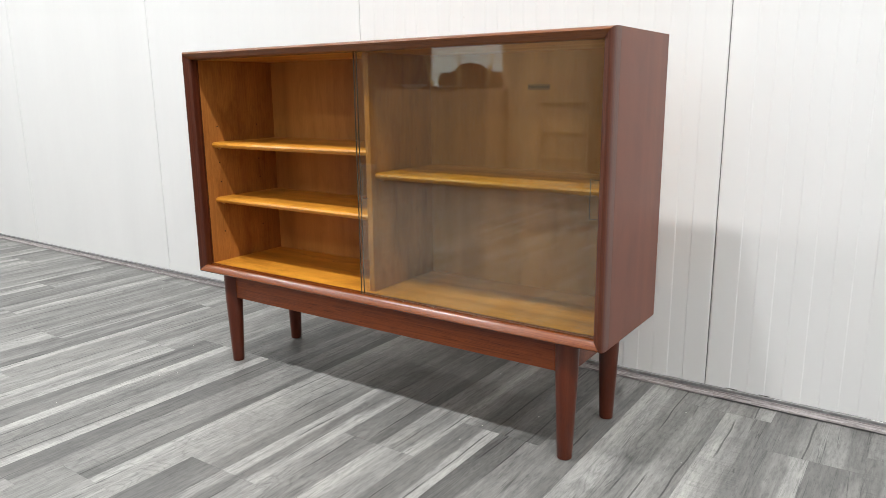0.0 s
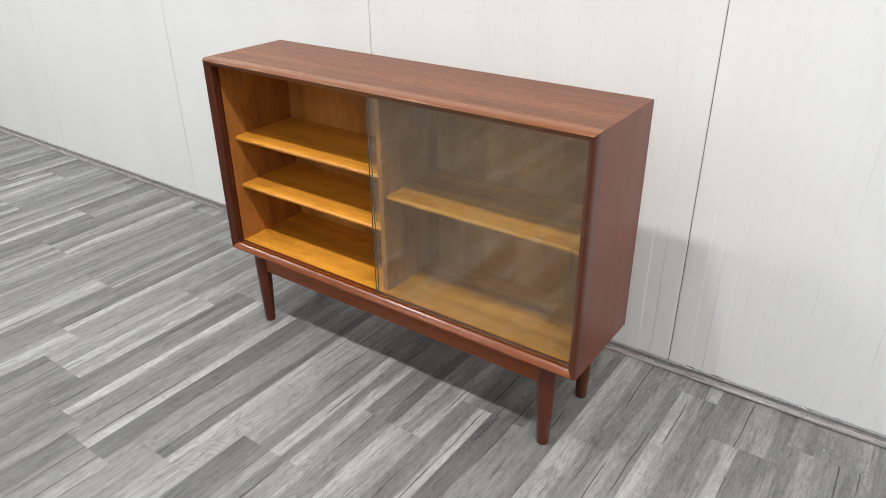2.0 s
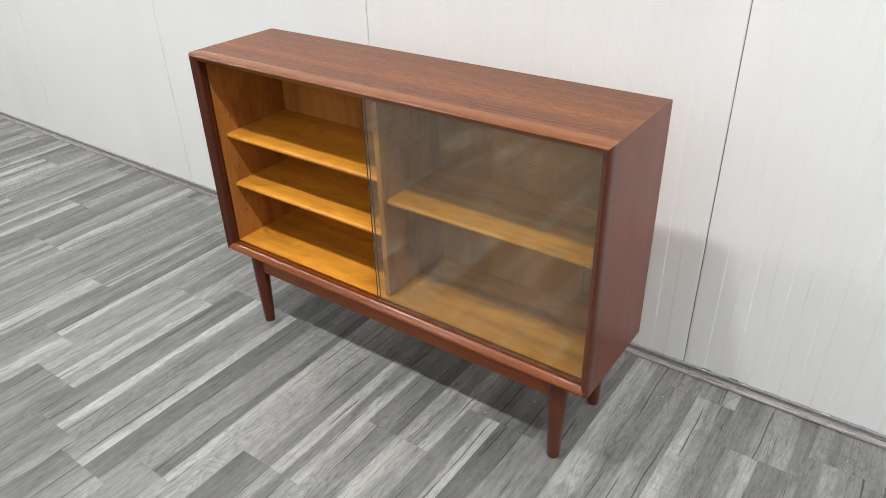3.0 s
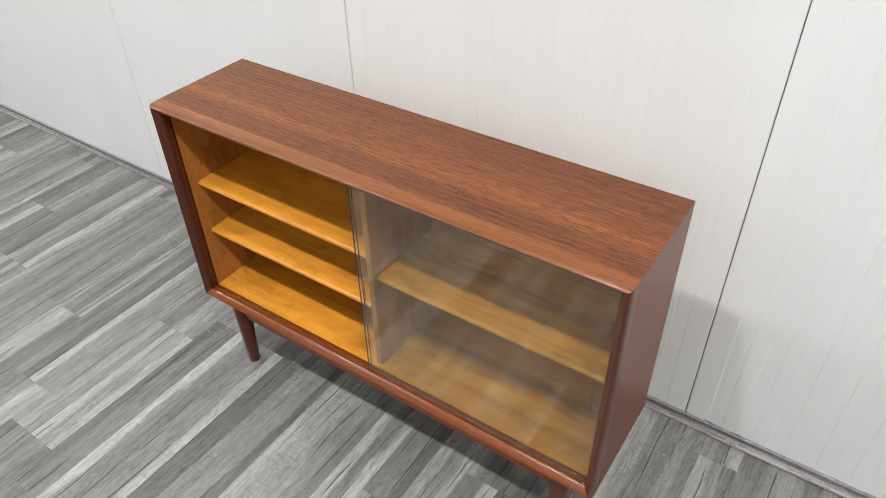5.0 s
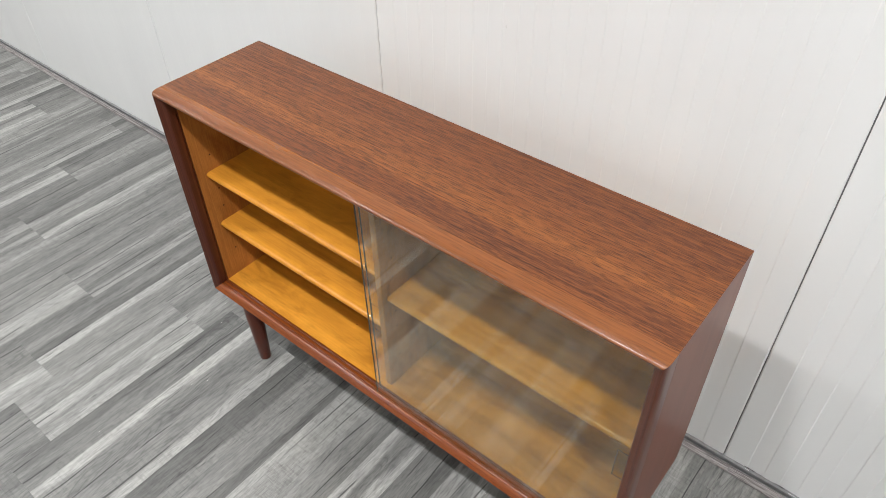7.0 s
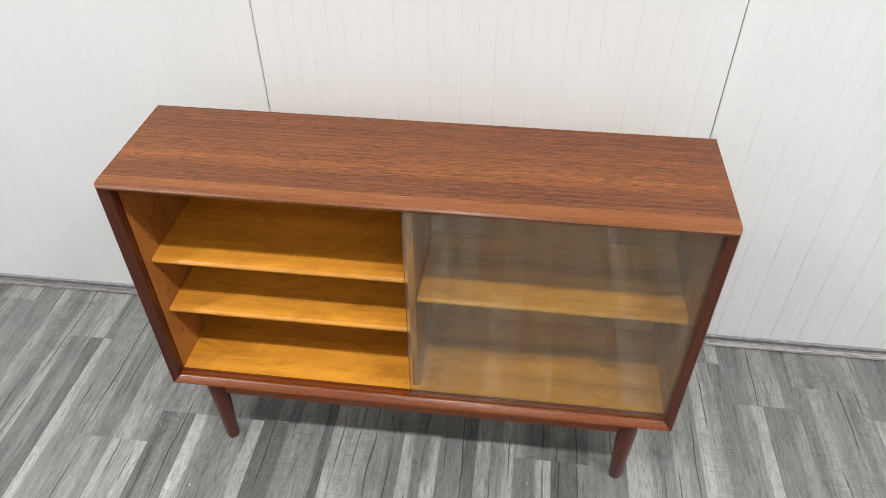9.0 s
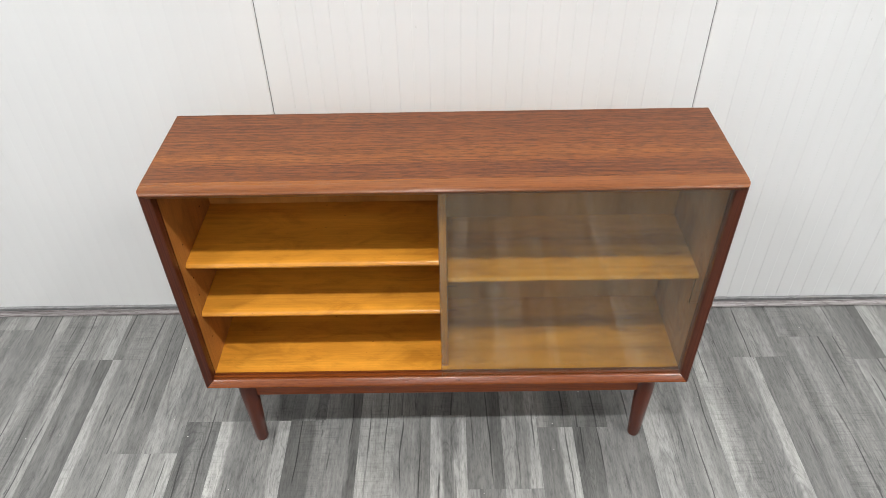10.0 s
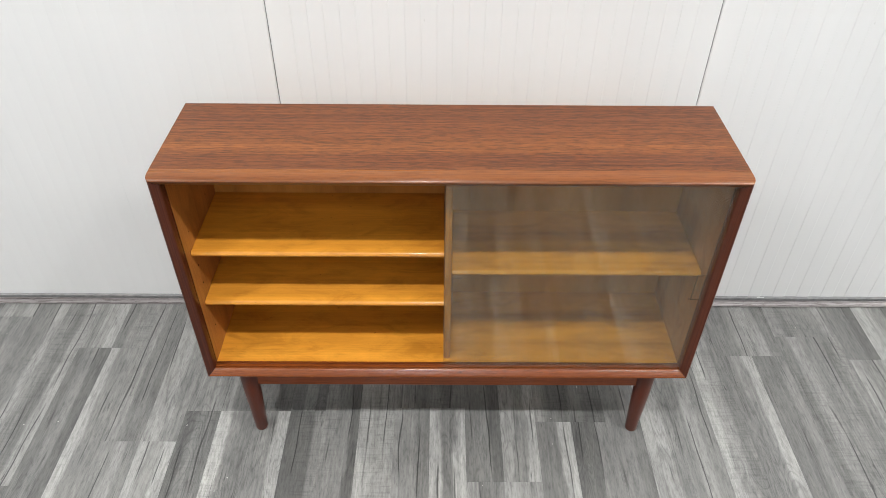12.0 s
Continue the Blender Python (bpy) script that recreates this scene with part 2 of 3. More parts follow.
    tone = over(crack, [(0.978, 1.0), (0.996, 0.28), (1.0, 0.28)], ramp(nt, spots, [(0.52, (0, 0, 0)), (0.58, (1, 1, 1))]))
    tone = over(split_line, [(0.488, 1.0), (0.496, 0.40), (0.503, 0.40), (0.511, 1.0)], ramp(nt, spots, [(0.36, (0.95, 0.95, 0.95)), (0.43, (0, 0, 0))]))
    tone = over(saw, [(0.36, 0.76), (0.48, 1.0), (0.62, 1.06)], ramp(nt, where, [(0.53, (0, 0, 0)), (0.62, (0.8, 0.8, 0.8))]))
    nt.links.new(tone, b.inputs["Base Color"])
    nt.links.new(ramp(nt, grain, [(0.3, (0.52,) * 3), (0.7, (0.40,) * 3)]), b.inputs["Roughness"])
    relief(nt, b, grain, 0.12, 0.0008)
    return m


vinyl_board = vinyl("grey_floor_board")
vinyl_far = vinyl("grey_floor_board_far", True)


def glass():
    """Old window glass: clear, a little green, with a veil of haze painted on, its gloss rising towards grazing angles.
    """
    m, nt, b = shader("pane_glass")
    nt.nodes.remove(b)
    facing = nt.nodes.new("ShaderNodeLayerWeight")
    facing.inputs["Blend"].default_value = 0.5
    power = nt.nodes.new("ShaderNodeMath")
    power.operation, power.inputs[1].default_value = "POWER", 5.0
    nt.links.new(facing.outputs["Facing"], power.inputs[0])
    gloss = nt.nodes.new("ShaderNodeMath")
    gloss.operation = "MULTIPLY_ADD"
    gloss.inputs[1].default_value, gloss.inputs[2].default_value = 0.957, 0.043
    nt.links.new(power.outputs[0], gloss.inputs[0])
    clear = node(nt, "ShaderNodeBsdfTransparent", Color=(0.985, 0.997, 0.950, 1))
    shine = node(nt, "ShaderNodeBsdfGlossy", Color=(1, 1, 1, 1), Roughness=0.014)
    mix = nt.nodes.new("ShaderNodeMixShader")
    nt.links.new(gloss.outputs[0], mix.inputs[0])
    nt.links.new(clear.outputs[0], mix.inputs[1])
    nt.links.new(shine.outputs[0], mix.inputs[2])
    # reflected haze put into the colour as a thin even diffuse layer
    haze = node(nt, "ShaderNodeBsdfDiffuse", Color=(0.74, 0.70, 0.62, 1))
    haze_mix = nt.nodes.new("ShaderNodeMixShader")
    haze_mix.inputs[0].default_value = 0.004
    nt.links.new(mix.outputs[0], haze_mix.inputs[1])
    nt.links.new(haze.outputs[0], haze_mix.inputs[2])
    nt.links.new(haze_mix.outputs[0], nt.nodes["Material Output"].inputs[0])
    return m


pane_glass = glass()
glass_edge = plain("glass_edge_green", (0.045, 0.034, 0.020), 0.6)
grip_line = plain("ground_glass_edge", (0.10, 0.08, 0.05), 0.6)

label_dark = plain("label_dark", (0.22, 0.12, 0.045), 0.5)
label_print = plain("label_print", (0.05, 0.03, 0.015), 0.5)
hole_dark = plain("hole_dark", (0.02, 0.012, 0.008), 0.9)

# ---- mesh helpers ----


def mesh_of(bm, name, material):
    bmesh.ops.recalc_face_normals(bm, faces=bm.faces)
    me = bpy.data.meshes.new(name)
    bm.to_mesh(me)
    bm.free()
    me.materials.append(material)
    return me


def smooth(me, degrees=35):
    me.polygons.foreach_set("use_smooth", [True] * len(me.polygons))
    me.set_sharp_from_angle(angle=radians(degrees))


def part(name, bm, material, parent=None, label="", soft=False):
    me = mesh_of(bm, name, material)
    if soft:
        smooth(me)
    ob = new(name, me)
    ob.parent = parent
    if label:
        ob["label"] = label
    return ob


def thing(name, label, category, group="", kind=""):
    return tagged(new(name), label, category, group, kind)


def box(x0, x1, y0, y1, z0, z1, bevel=0.0, segments=2):
    bm = bmesh.new()
    bmesh.ops.create_cube(bm, size=1)
    for v in bm.verts:
        v.co = ((x0 + x1) / 2 + v.co.x * (x1 - x0), (y0 + y1) / 2 + v.co.y * (y1 - y0), (z0 + z1) / 2 + v.co.z * (z1 - z0))
    if bevel:
        bmesh.ops.bevel(bm, geom=bm.edges[:], offset=bevel, segments=segments, affect="EDGES", profile=0.6)
    return bm


def swept(profile, ends):
    """A closed profile between two ends: ends(p) gives the two places of a profile point."""
    bm = bmesh.new()
    a, b = [], []
    for p in profile:
        q, r = ends(p)
        a.append(bm.verts.new(q))
        b.append(bm.verts.new(r))
    n = len(profile)
    for i in range(n):
        j = (i + 1) % n
        bm.faces.new((a[i], a[j], b[j], b[i]))
    bm.faces.new(a)
    bm.faces.new(b[::-1])
    return bm


def turned(profile, x, y, steps=28):
    """A round upright piece from (radius, z) pairs."""
    bm = bmesh.new()
    rings = [[bm.verts.new((x + r * math.cos(2 * math.pi * k / steps), y + r * math.sin(2 * math.pi * k / steps), z)) for k in range(steps)] for r, z in profile]
    for lo, hi in zip(rings, rings[1:]):
        for k in range(steps):
            j = (k + 1) % steps
            bm.faces.new((lo[k], lo[j], hi[j], hi[k]))
    bm.faces.new(rings[0])
    bm.faces.new(rings[-1])
    return bm


# ---- room shell ----
WALL_Y = 0.568
X0, X1, Y0, CEIL = -6.2, 5.4, -7.2, 3.75

room = tagged(new("room_walls"), "plain white painted walls closing the showroom", "wall", kind="structure")
part("wall_south", box(X0, X1, Y0 - 0.12, Y0, 0, CEIL), room_paint, room)
part("wall_west", box(X0 - 0.12, X0, Y0 - 0.12, WALL_Y + 0.12, 0, CEIL), room_paint, room)
part("wall_east", box(X1, X1 + 0.12, Y0 - 0.12, WALL_Y + 0.12, 0, CEIL), room_paint, room)
ceiling = part("ceiling", box(X0 - 0.12, X1 + 0.12, Y0 - 0.12, WALL_Y + 0.12, CEIL, CEIL + 0.1), room_paint)
tagged(ceiling, "plain white ceiling of the showroom", "ceiling", kind="structure")

# back wall of steel-faced panels with shallow upright ribs
wall_north = part("wall_north", box(X0, X1, WALL_Y + 0.0055, WALL_Y + 0.1, 0, CEIL), joint_dark)
tagged(wall_north, "white steel-faced wall panels with shallow upright ribs and dark joints", "wall", kind="structure")
PITCH, SEAM, RIB = 1.146, 0.683, 0.0820


def wall_panel_mesh(depth):
    """One panel, its left edge at x = 0: flats that step in and out by a millimetre or less."""
    width, gap, slope = PITCH, 0.0014, 0.0028
    xs = [(gap, 0.005), (gap, 0.0015), (gap + 0.003, 0.0)]
    n = int(width / RIB)
    first = (width - n * RIB) / 2 + RIB * 0.25
    for k in range(n):
        a = first + k * RIB
        xs += [(a, 0.0), (a + slope, depth), (a + RIB * 0.5, depth), (a + RIB * 0.5 + slope, 0.0)]
    xs += [(width - gap - 0.003, 0.0), (width - gap, 0.0015), (width - gap, 0.005)]
    bm = bmesh.new()
    lo = [bm.verts.new((x, WALL_Y + d, 0.0190)) for x, d in xs]
    hi = [bm.verts.new((x, WALL_Y + d, CEIL)) for x, d in xs]
    for i in range(len(xs) - 1):
        bm.faces.new((lo[i], lo[i + 1], hi[i + 1], hi[i]))
    me = mesh_of(bm, "wall_panel", white_panel)
    return me


ribbed, flatter = wall_panel_mesh(0.0013), wall_panel_mesh(0.0004)
for k in range(-6, 4):
    p = new("panel", flatter if k < -1 else ribbed)
    p.location.x = SEAM + k * PITCH
    p.parent = wall_north

# glowing framed panels added across the room as fill; one gives a reflected patch
for k in range(5):
    x0, x1, z0, z1 = -5.3 + 2.1 * k, -3.28 + 2.1 * k, 0.35, 3.40
    w = tagged(new("window_%d" % (k + 1)), "tall glowing fill panel in a white frame", "window", kind="structure")
    part("pane", box(x0, x1, Y0 + 0.004, Y0 + 0.012, z0, z1), glow_pane, w)
    for a in ((x0 - 0.08, x0, z0 - 0.08, z1 + 0.08), (x0, x1, z0 - 0.08, z0), (x0, x1, z1, z1 + 0.08)):
        part("window_frame", box(a[0], a[1], Y0 + 0.001, Y0 + 0.06, a[2], a[3]), lamp_white, w)
# wide area lamp added before the panels as soft front fill
sky = bpy.data.lights.new("window_light", "AREA")
sky.shape, sky.size, sky.size_y, sky.energy, sky.color = "RECTANGLE", 10.4, 3.0, FILL_POWER, (0.95, 0.98, 1.0)
new("window_daylight", sky).matrix_basis = pose(-0.1, Y0 + 0.08, 1.88, 90, 0, 0)

# ---- lamps ----
for x, y, watts, size in LAMPS:
    lamp = thing("ceiling_or_fill_lamp", "round white ceiling lamp out of view, rear row added as fill" if size < 0.5 else "large round white lamp, unseen, added as soft fill", "lamp", "ceiling lamps")
    lamp.location = (x, y, 0)
    part("housing", turned([(0.05, CEIL), (size * 0.5 + 0.08, CEIL - 0.01), (size * 0.5 + 0.09, CEIL - 0.06), (size * 0.5 + 0.06, CEIL - 0.075)], 0, 0), lamp_white, lamp, soft=True)
    light = bpy.data.lights.new("lamp_light", "AREA")
    light.shape, light.size, light.energy, light.color = "DISK", size, watts, (0.985, 0.990, 0.985)
    ob = new("bulb_light", light)
    ob.matrix_basis = pose(0, 0, LAMP_Z, 0, 0, 0)
    ob.parent = lamp

# ---- bookcase ----
W2, ZB, ZT, DEPTH, THICK = 0.62, 0.267, 0.887, 0.311, 0.0225
LIP = 0.038
bookcase = thing("bookcase", "low teak bookcase with sliding glass doors on tapered legs", "bookcase")

nose = [(LIP, 0.0), (0.022, 0.0001), (0.013, 0.0005), (0.0085, 0.0012), (0.005, 0.0023), (0.0025, 0.0037), (0.0008, 0.0053), (0.0, 0.0068),
        (0.0006, 0.0085), (0.0028, 0.0115), (0.0080, 0.0180), (0.0120, 0.0215), (0.0145, 0.0225), (0.0161, 0.0225), (0.0161, 0.0190), (0.0209, 0.0190), (0.0209, 0.0225),
        (0.0284, 0.0225), (0.0284, 0.0190), (0.0332, 0.0190), (0.0332, 0.0225), (LIP, 0.0225)]
nose_side = nose[:13] + [(0.0325, 0.0225), (0.0325, 0.0200), (0.0342, 0.0200), (0.0342, 0.0225), (LIP, 0.0225)]
slab = [(LIP + 0.0004, 0.0), (DEPTH, 0.0), (DEPTH, THICK - 0.003), (LIP + 0.0004, THICK - 0.003)]
lining = [(LIP, THICK - 0.003), (DEPTH - 0.010, THICK - 0.003), (DEPTH - 0.010, THICK), (LIP, THICK)]


def along_top(p):
    y, d = p
    return (-W2 + d, y, ZT - d), (W2 - d, y, ZT - d)


def along_bottom(p):
    y, d = p
    return (-W2 + d, y, ZB + d), (W2 - d, y, ZB + d)


def along_left(p):
    y, d = p
    return (-W2 + d, y, ZB + d), (-W2 + d, y, ZT - d)


def along_right(p):
    y, d = p
    return (W2 - d, y, ZB + d), (W2 - d, y, ZT - d)


for name, ends, face, lip, inner in (("top_panel", along_top, teak_top, teak_lip, maple_x), ("bottom_panel", along_bottom, teak_x, teak_low_lip, maple_x),
                                     ("side_panel", along_left, teak_z, teak_lip_z_shaded, lining_z_shaded), ("side_panel", along_right, teak_z, teak_lip_z_shaded, lining_z_shaded)):
    body = part(name, swept(slab, ends), face, bookcase)
    part("lipping", swept(nose_side if name == "side_panel" else nose, ends), lip, body, "solid teak front edge", soft=True)
    part("lining", swept(lining, ends), inner, body, "honey-coloured inner veneer")

XI, ZI0, ZI1, YB = W2 - THICK, ZB + THICK, ZT - THICK, 0.301
part("back_panel", box(-XI, XI, YB, YB + 0.006, ZI0 - 0.002, ZI1 + 0.002), maple_z, bookcase, "honey-coloured veneered back")
part("divider", box(-0.0105, 0.0060, 0.050, YB, ZI0, ZI1, 0.003), lining_z_shaded, bookcase, "honey-coloured upright partition")


def shelf(x0, x1, z):
    y0, y1, t = 0.062, YB - 0.001, 0.0165
    prof = [(y1, z - t), (y1, z), (y0 + 0.012, z), (y0 + 0.006, z - 0.0008), (y0 + 0.002, z - 0.0032), (y0, z - 0.0072), (y0 + 0.001, z - 0.0112), (y0 + 0.005, z - 0.0150), (y0 + 0.011, z - t)]
    return part("shelf", swept(prof, lambda p: ((x0, p[0], p[1]), (x1, p[0], p[1]))), maple_x, bookcase, soft=True)


shelf(-XI + 0.001, -0.0115, 0.6385)
shelf(-XI + 0.001, -0.0115, 0.4800)
shelf(0.0070, XI - 0.001, 0.5840)

# brass pins under the shelf ends
brass = plain("pin_brass", (0.62, 0.47, 0.22), 0.35, 1.0, mottle=0.05)
for x0, x1, z in ((-XI, -0.0105, 0.6385), (-XI, -0.0105, 0.4800), (0.0060, XI, 0.5840)):
    for x, way in ((x0, 1), (x1, -1)):
        for y in (0.086, 0.232):
            pin = turned([(0.0024, 0.0), (0.0024, 0.0085), (0.0018, 0.0092)], 0, 0, 10)
            bmesh.ops.transform(pin, matrix=Matrix.Translation((x, y, z - 0.0192)) @ Matrix.Rotation(radians(90 * way), 4, "Y"), verts=pin.verts)
            part("shelf_pin", pin, brass, bookcase, "small brass shelf pin", soft=True)

plate = part("maker_label", box(0.291, 0.350, YB - 0.0012, YB - 0.0002, 0.775, 0.788), label_dark, bookcase, "small dark label with a line of unreadable print")
for k in range(9):
    part("print_bar", box(0.2945 + k * 0.006, 0.2985 + k * 0.006, YB - 0.0018, YB - 0.0013, 0.7795, 0.7835), label_print, plate)

for x, face in ((-XI, 1), (0.0060, 1), (-0.0105, -1), (XI, -1)):
    for z in (0.376, 0.475, 0.523, 0.579, 0.629, 0.682):
        for y in (0.086, 0.232):
            hole = turned([(0.0019, -0.0003), (0.0019, 0.0003)], 0, 0, 10)
            bmesh.ops.transform(hole, matrix=Matrix.Translation((x + face * 0.0004, y, z)) @ Matrix.Rotation(radians(90), 4, "Y"), verts=hole.verts)
            part("peg_hole", hole, hole_dark, bookcase)

for x, z, r in ((0.086, 0.513, 0.0016), (0.360, 0.370, 0.0014), (-0.243, 0.700, 0.0010)):
    mark = turned([(r, -0.0002), (r, 0.0002)], 0, 0, 10)
    bmesh.ops.transform(mark, matrix=Matrix.Translation((x, YB - 0.0003, z)) @ Matrix.Rotation(radians(90), 4, "X"), verts=mark.verts)
    part("nail_mark", mark, hole_dark, bookcase)

# sliding glass doors, both standing over the right half
for y, x0, x1, px in ((0.0165, -0.0095, 0.5972, 0.006), (0.0288, -0.0115, 0.5972, 0.573)):
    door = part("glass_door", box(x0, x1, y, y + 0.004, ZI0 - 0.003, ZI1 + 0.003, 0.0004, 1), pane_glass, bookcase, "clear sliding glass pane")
    part("polished_edge", box(x0 - 0.0006, x0 - 0.0001, y + 0.0002, y + 0.0038, ZI0 - 0.002, ZI1 + 0.002), glass_edge, door, "dark green polished glass edge")
    grip = box(px, px + 0.0016, y - 0.0008, y - 0.0002, 0.528, 0.606)
    for a, b2, c0, c1 in ((px + 0.001, px + 0.022, 0.528, 0.5294), (px + 0.001, px + 0.022, 0.6046, 0.606)):
        bmesh.ops.transform(grip, matrix=Matrix(), verts=bmesh.ops.create_cube(grip, size=1, matrix=Matrix.LocRotScale(((a + b2) / 2, y - 0.0005, (c0 + c1) / 2), None, (b2 - a, 0.0006, c1 - c0)))["verts"])
    part("finger_pull", grip, grip_line, door, "ground finger grip in the glass")

# underframe
part("front_apron", box(-0.515, 0.515, 0.038, 0.058, 0.196, ZB, 0.0015), teak_x, bookcase)
part("back_apron", box(-0.515, 0.515, 0.268, 0.288, 0.196, ZB, 0.0015), teak_x, bookcase)
for x in (-0.5375, 0.5195):
    part("side_apron", box(x, x + 0.018, 0.055, 0.272, 0.196, ZB, 0.0015), teak_x, bookcase)
for x in (-0.528, 0.528):
    for y in (0.046, 0.280):
        part("leg", turned([(0.0135, 0.0), (0.0155, 0.0012), (0.0165, 0.004), (0.0240, 0.19), (0.0252, ZB)], x, y), teak_leg, bookcase, soft=True)

# ---- furniture across the room ----
bead_print = wood("bead_print", "x", (0.095, 0.083, 0.082), (0.25, 0.228, 0.228), (0.40, 0.375, 0.372), pores=0.6, rough=0.5, coat=0.0, pore_width=4.0, pore_length=6.0)
teak_far = wood("dark_veneer", "z", (0.075, 0.034, 0.022), (0.125, 0.056, 0.034), (0.18, 0.085, 0.05), pores=0.3, rough=0.5, coat=0.0)
honey_far = wood("pale_teak_veneer", "z", (0.34, 0.21, 0.12), (0.42, 0.27, 0.165), (0.48, 0.33, 0.21), pores=0.2, rough=0.5, coat=0.0)
mid_far = wood("brown_veneer", "z", (0.24, 0.14, 0.08), (0.31, 0.19, 0.115), (0.37, 0.235, 0.145), pores=0.2, rough=0.5, coat=0.0)
pine = wood("pale_leg_wood", "z", (0.42, 0.27, 0.13), (0.52, 0.35, 0.18), (0.60, 0.42, 0.24), pores=0.1, rough=0.5, coat=0.0)


def cupboard(name, label, width, height, depth, doors, lips=(), veneer=teak_far):
    """A cupboard on short legs, its front at y = 0 facing +y, its middle at x = 0."""
    c = thing(name, label, "cupboard")
    part("body", box(-width / 2, width / 2, -depth, 0, 0.10, height, 0.004), veneer, c)
    for k in range(doors):
        a = -width / 2 + 0.02 + k * (width - 0.04) / doors
        d = part("door", box(a + 0.002, a + (width - 0.04) / doors - 0.002, 0.001, 0.019, 0.13, height - 0.03, 0.003), veneer, c)
        hx = a + (0.03 if k % 2 else (width - 0.04) / doors - 0.03)
        part("handle", box(hx - 0.006, hx + 0.006, 0.0195, 0.035, height * 0.5, height * 0.5 + 0.12, 0.004), veneer, d)
    for z in lips:
        part("drawer_pull", box(-0.01, width / 2 - 0.03, 0.0195, 0.045, z - 0.008, z + 0.008, 0.003), pine, c, "pale wooden drawer pull")
    for x in (-width / 2 + 0.06, width / 2 - 0.06):
        for y in (-0.05, -depth + 0.05):
            part("leg", turned([(0.014, 0), (0.02, 0.10)], x, y, 12), veneer, c, soft=True)
    return c


# the row runs on unseen to the right, added to keep the room dark
for x, w in ((-5.15, 1.2), (-3.72, 1.50), (-0.20, 1.5), (1.35, 1.5), (2.90, 1.5), (4.40, 1.4)):
    cupboard("wardrobe", "dark teak wardrobe with plain doors", w, 1.40, 0.50, 2).location = (x, -3.95, 0)
tallboy = cupboard("tallboy", "tall pale teak chest with pale drawer pulls", 0.72, 1.45, 0.45, 2, (0.69, 0.475, 0.285), honey_far)
tallboy.location = (-1.335, -3.58, 0)
cupboard("sideboard", "low brown teak sideboard with plain doors", 1.28, 0.79, 0.40, 3, (), mid_far).location = (-2.27, -3.50, 0)
stool = thing("stool", "small wooden stool lying upside down on the sideboard", "stool")
stool.location = (-2.165, -3.70, 0.79)
part("seat", turned([(0.20, 0.0), (0.235, 0.004), (0.24, 0.016), (0.20, 0.022)], 0, 0), teak_far, stool, soft=True)
for k in range(4):
    a = radians(-123.5) + k * math.pi / 2
    leg = part("leg", turned([(0.016, 0.0), (0.013, 0.14), (0.008, 0.255)], 0, 0, 12), pine, stool, "pale tapered leg", soft=True)
    leg.matrix_basis = pose(0.22 * math.cos(a), 0.22 * math.sin(a), 0.018) @ Matrix.Rotation(radians(13), 4, (-math.sin(a), math.cos(a), 0))
dish = thing("metal_dish", "shallow polished metal dish on the brown sideboard", "dish")
dish.location = (-2.60, -3.66, 0.79)
part("bowl", turned([(0.045, 0.0), (0.05, 0.004), (0.095, 0.030), (0.102, 0.040), (0.098, 0.040), (0.085, 0.030), (0.03, 0.010)], 0, 0), plain("polished_metal", (0.82, 0.83, 0.86), 0.35, 1.0, mottle=0.03), dish, soft=True)
board_back = thing("headboard", "dark wooden headboard with a curved crest", "headboard")
board_back.location = (-2.40, -4.25, 0)
half = [(0.34, 0.0), (0.34, 0.895), (0.325, 0.925), (0.28, 0.938), (0.22, 0.936), (0.175, 0.948), (0.13, 0.982), (0.08, 1.008), (0.0, 1.020)]
crest = half + [(-x, z) for x, z in half[-2::-1]]
part("panel", swept(crest, lambda p: ((p[0], -0.02, p[1]), (p[0], 0.02, p[1]))), teak_far, board_back)

# ---- skirting ----
trim = tagged(new("skirting"), "low grey wood-look skirting strip along the wall", "skirting", kind="structure")
channel = [(WALL_Y + 0.006, 0.0), (WALL_Y + 0.006, 0.0188), (WALL_Y - 0.0078, 0.0188), (WALL_Y - 0.0085, 0.0182), (WALL_Y - 0.0085, 0.0)]
bead = [(WALL_Y - 0.0118, 0.0018), (WALL_Y - 0.0118, 0.0110), (WALL_Y - 0.0135, 0.0126), (WALL_Y - 0.0170, 0.0124), (WALL_Y - 0.0180, 0.0100), (WALL_Y - 0.0190, 0.0100), (WALL_Y - 0.0200, 0.0114),
        (WALL_Y - 0.0240, 0.0096), (WALL_Y - 0.0280, 0.0066), (WALL_Y - 0.0305, 0.0040), (WALL_Y - 0.0315, 0.0018)]
part("channel", swept(channel, lambda p: ((X0, p[0], p[1]), (X1, p[0], p[1]))), channel_grey, trim, "plain grey base channel")
bead_ends = [X0, -4.05, -1.66, 0.712, 3.1, X1]
for k, (a, b2) in enumerate(zip(bead_ends, bead_ends[1:])):
    lift = 0.0022 if k == 3 else 0.0
    part("bead", swept(bead, lambda p: ((a, p[0] - lift, p[1] + lift), (b2 - 0.0015, p[0], p[1]))), bead_print, trim, "grey wood-look edging strip", soft=True)
# white paint chips lying in the channel
chip_rng = random.Random(21)
for x in (0.742, 0.853, 1.06, -0.82):
    l, w = chip_rng.uniform(0.008, 0.028), chip_rng.uniform(0.0008, 0.0015)
    y = WALL_Y - chip_rng.uniform(0.003, 0.0055)
    part("paint_chip", box(x, x + l, y - w, y, 0.0189, 0.0199, 0.0003, 1), white_panel, trim, "loose flake of white paint")

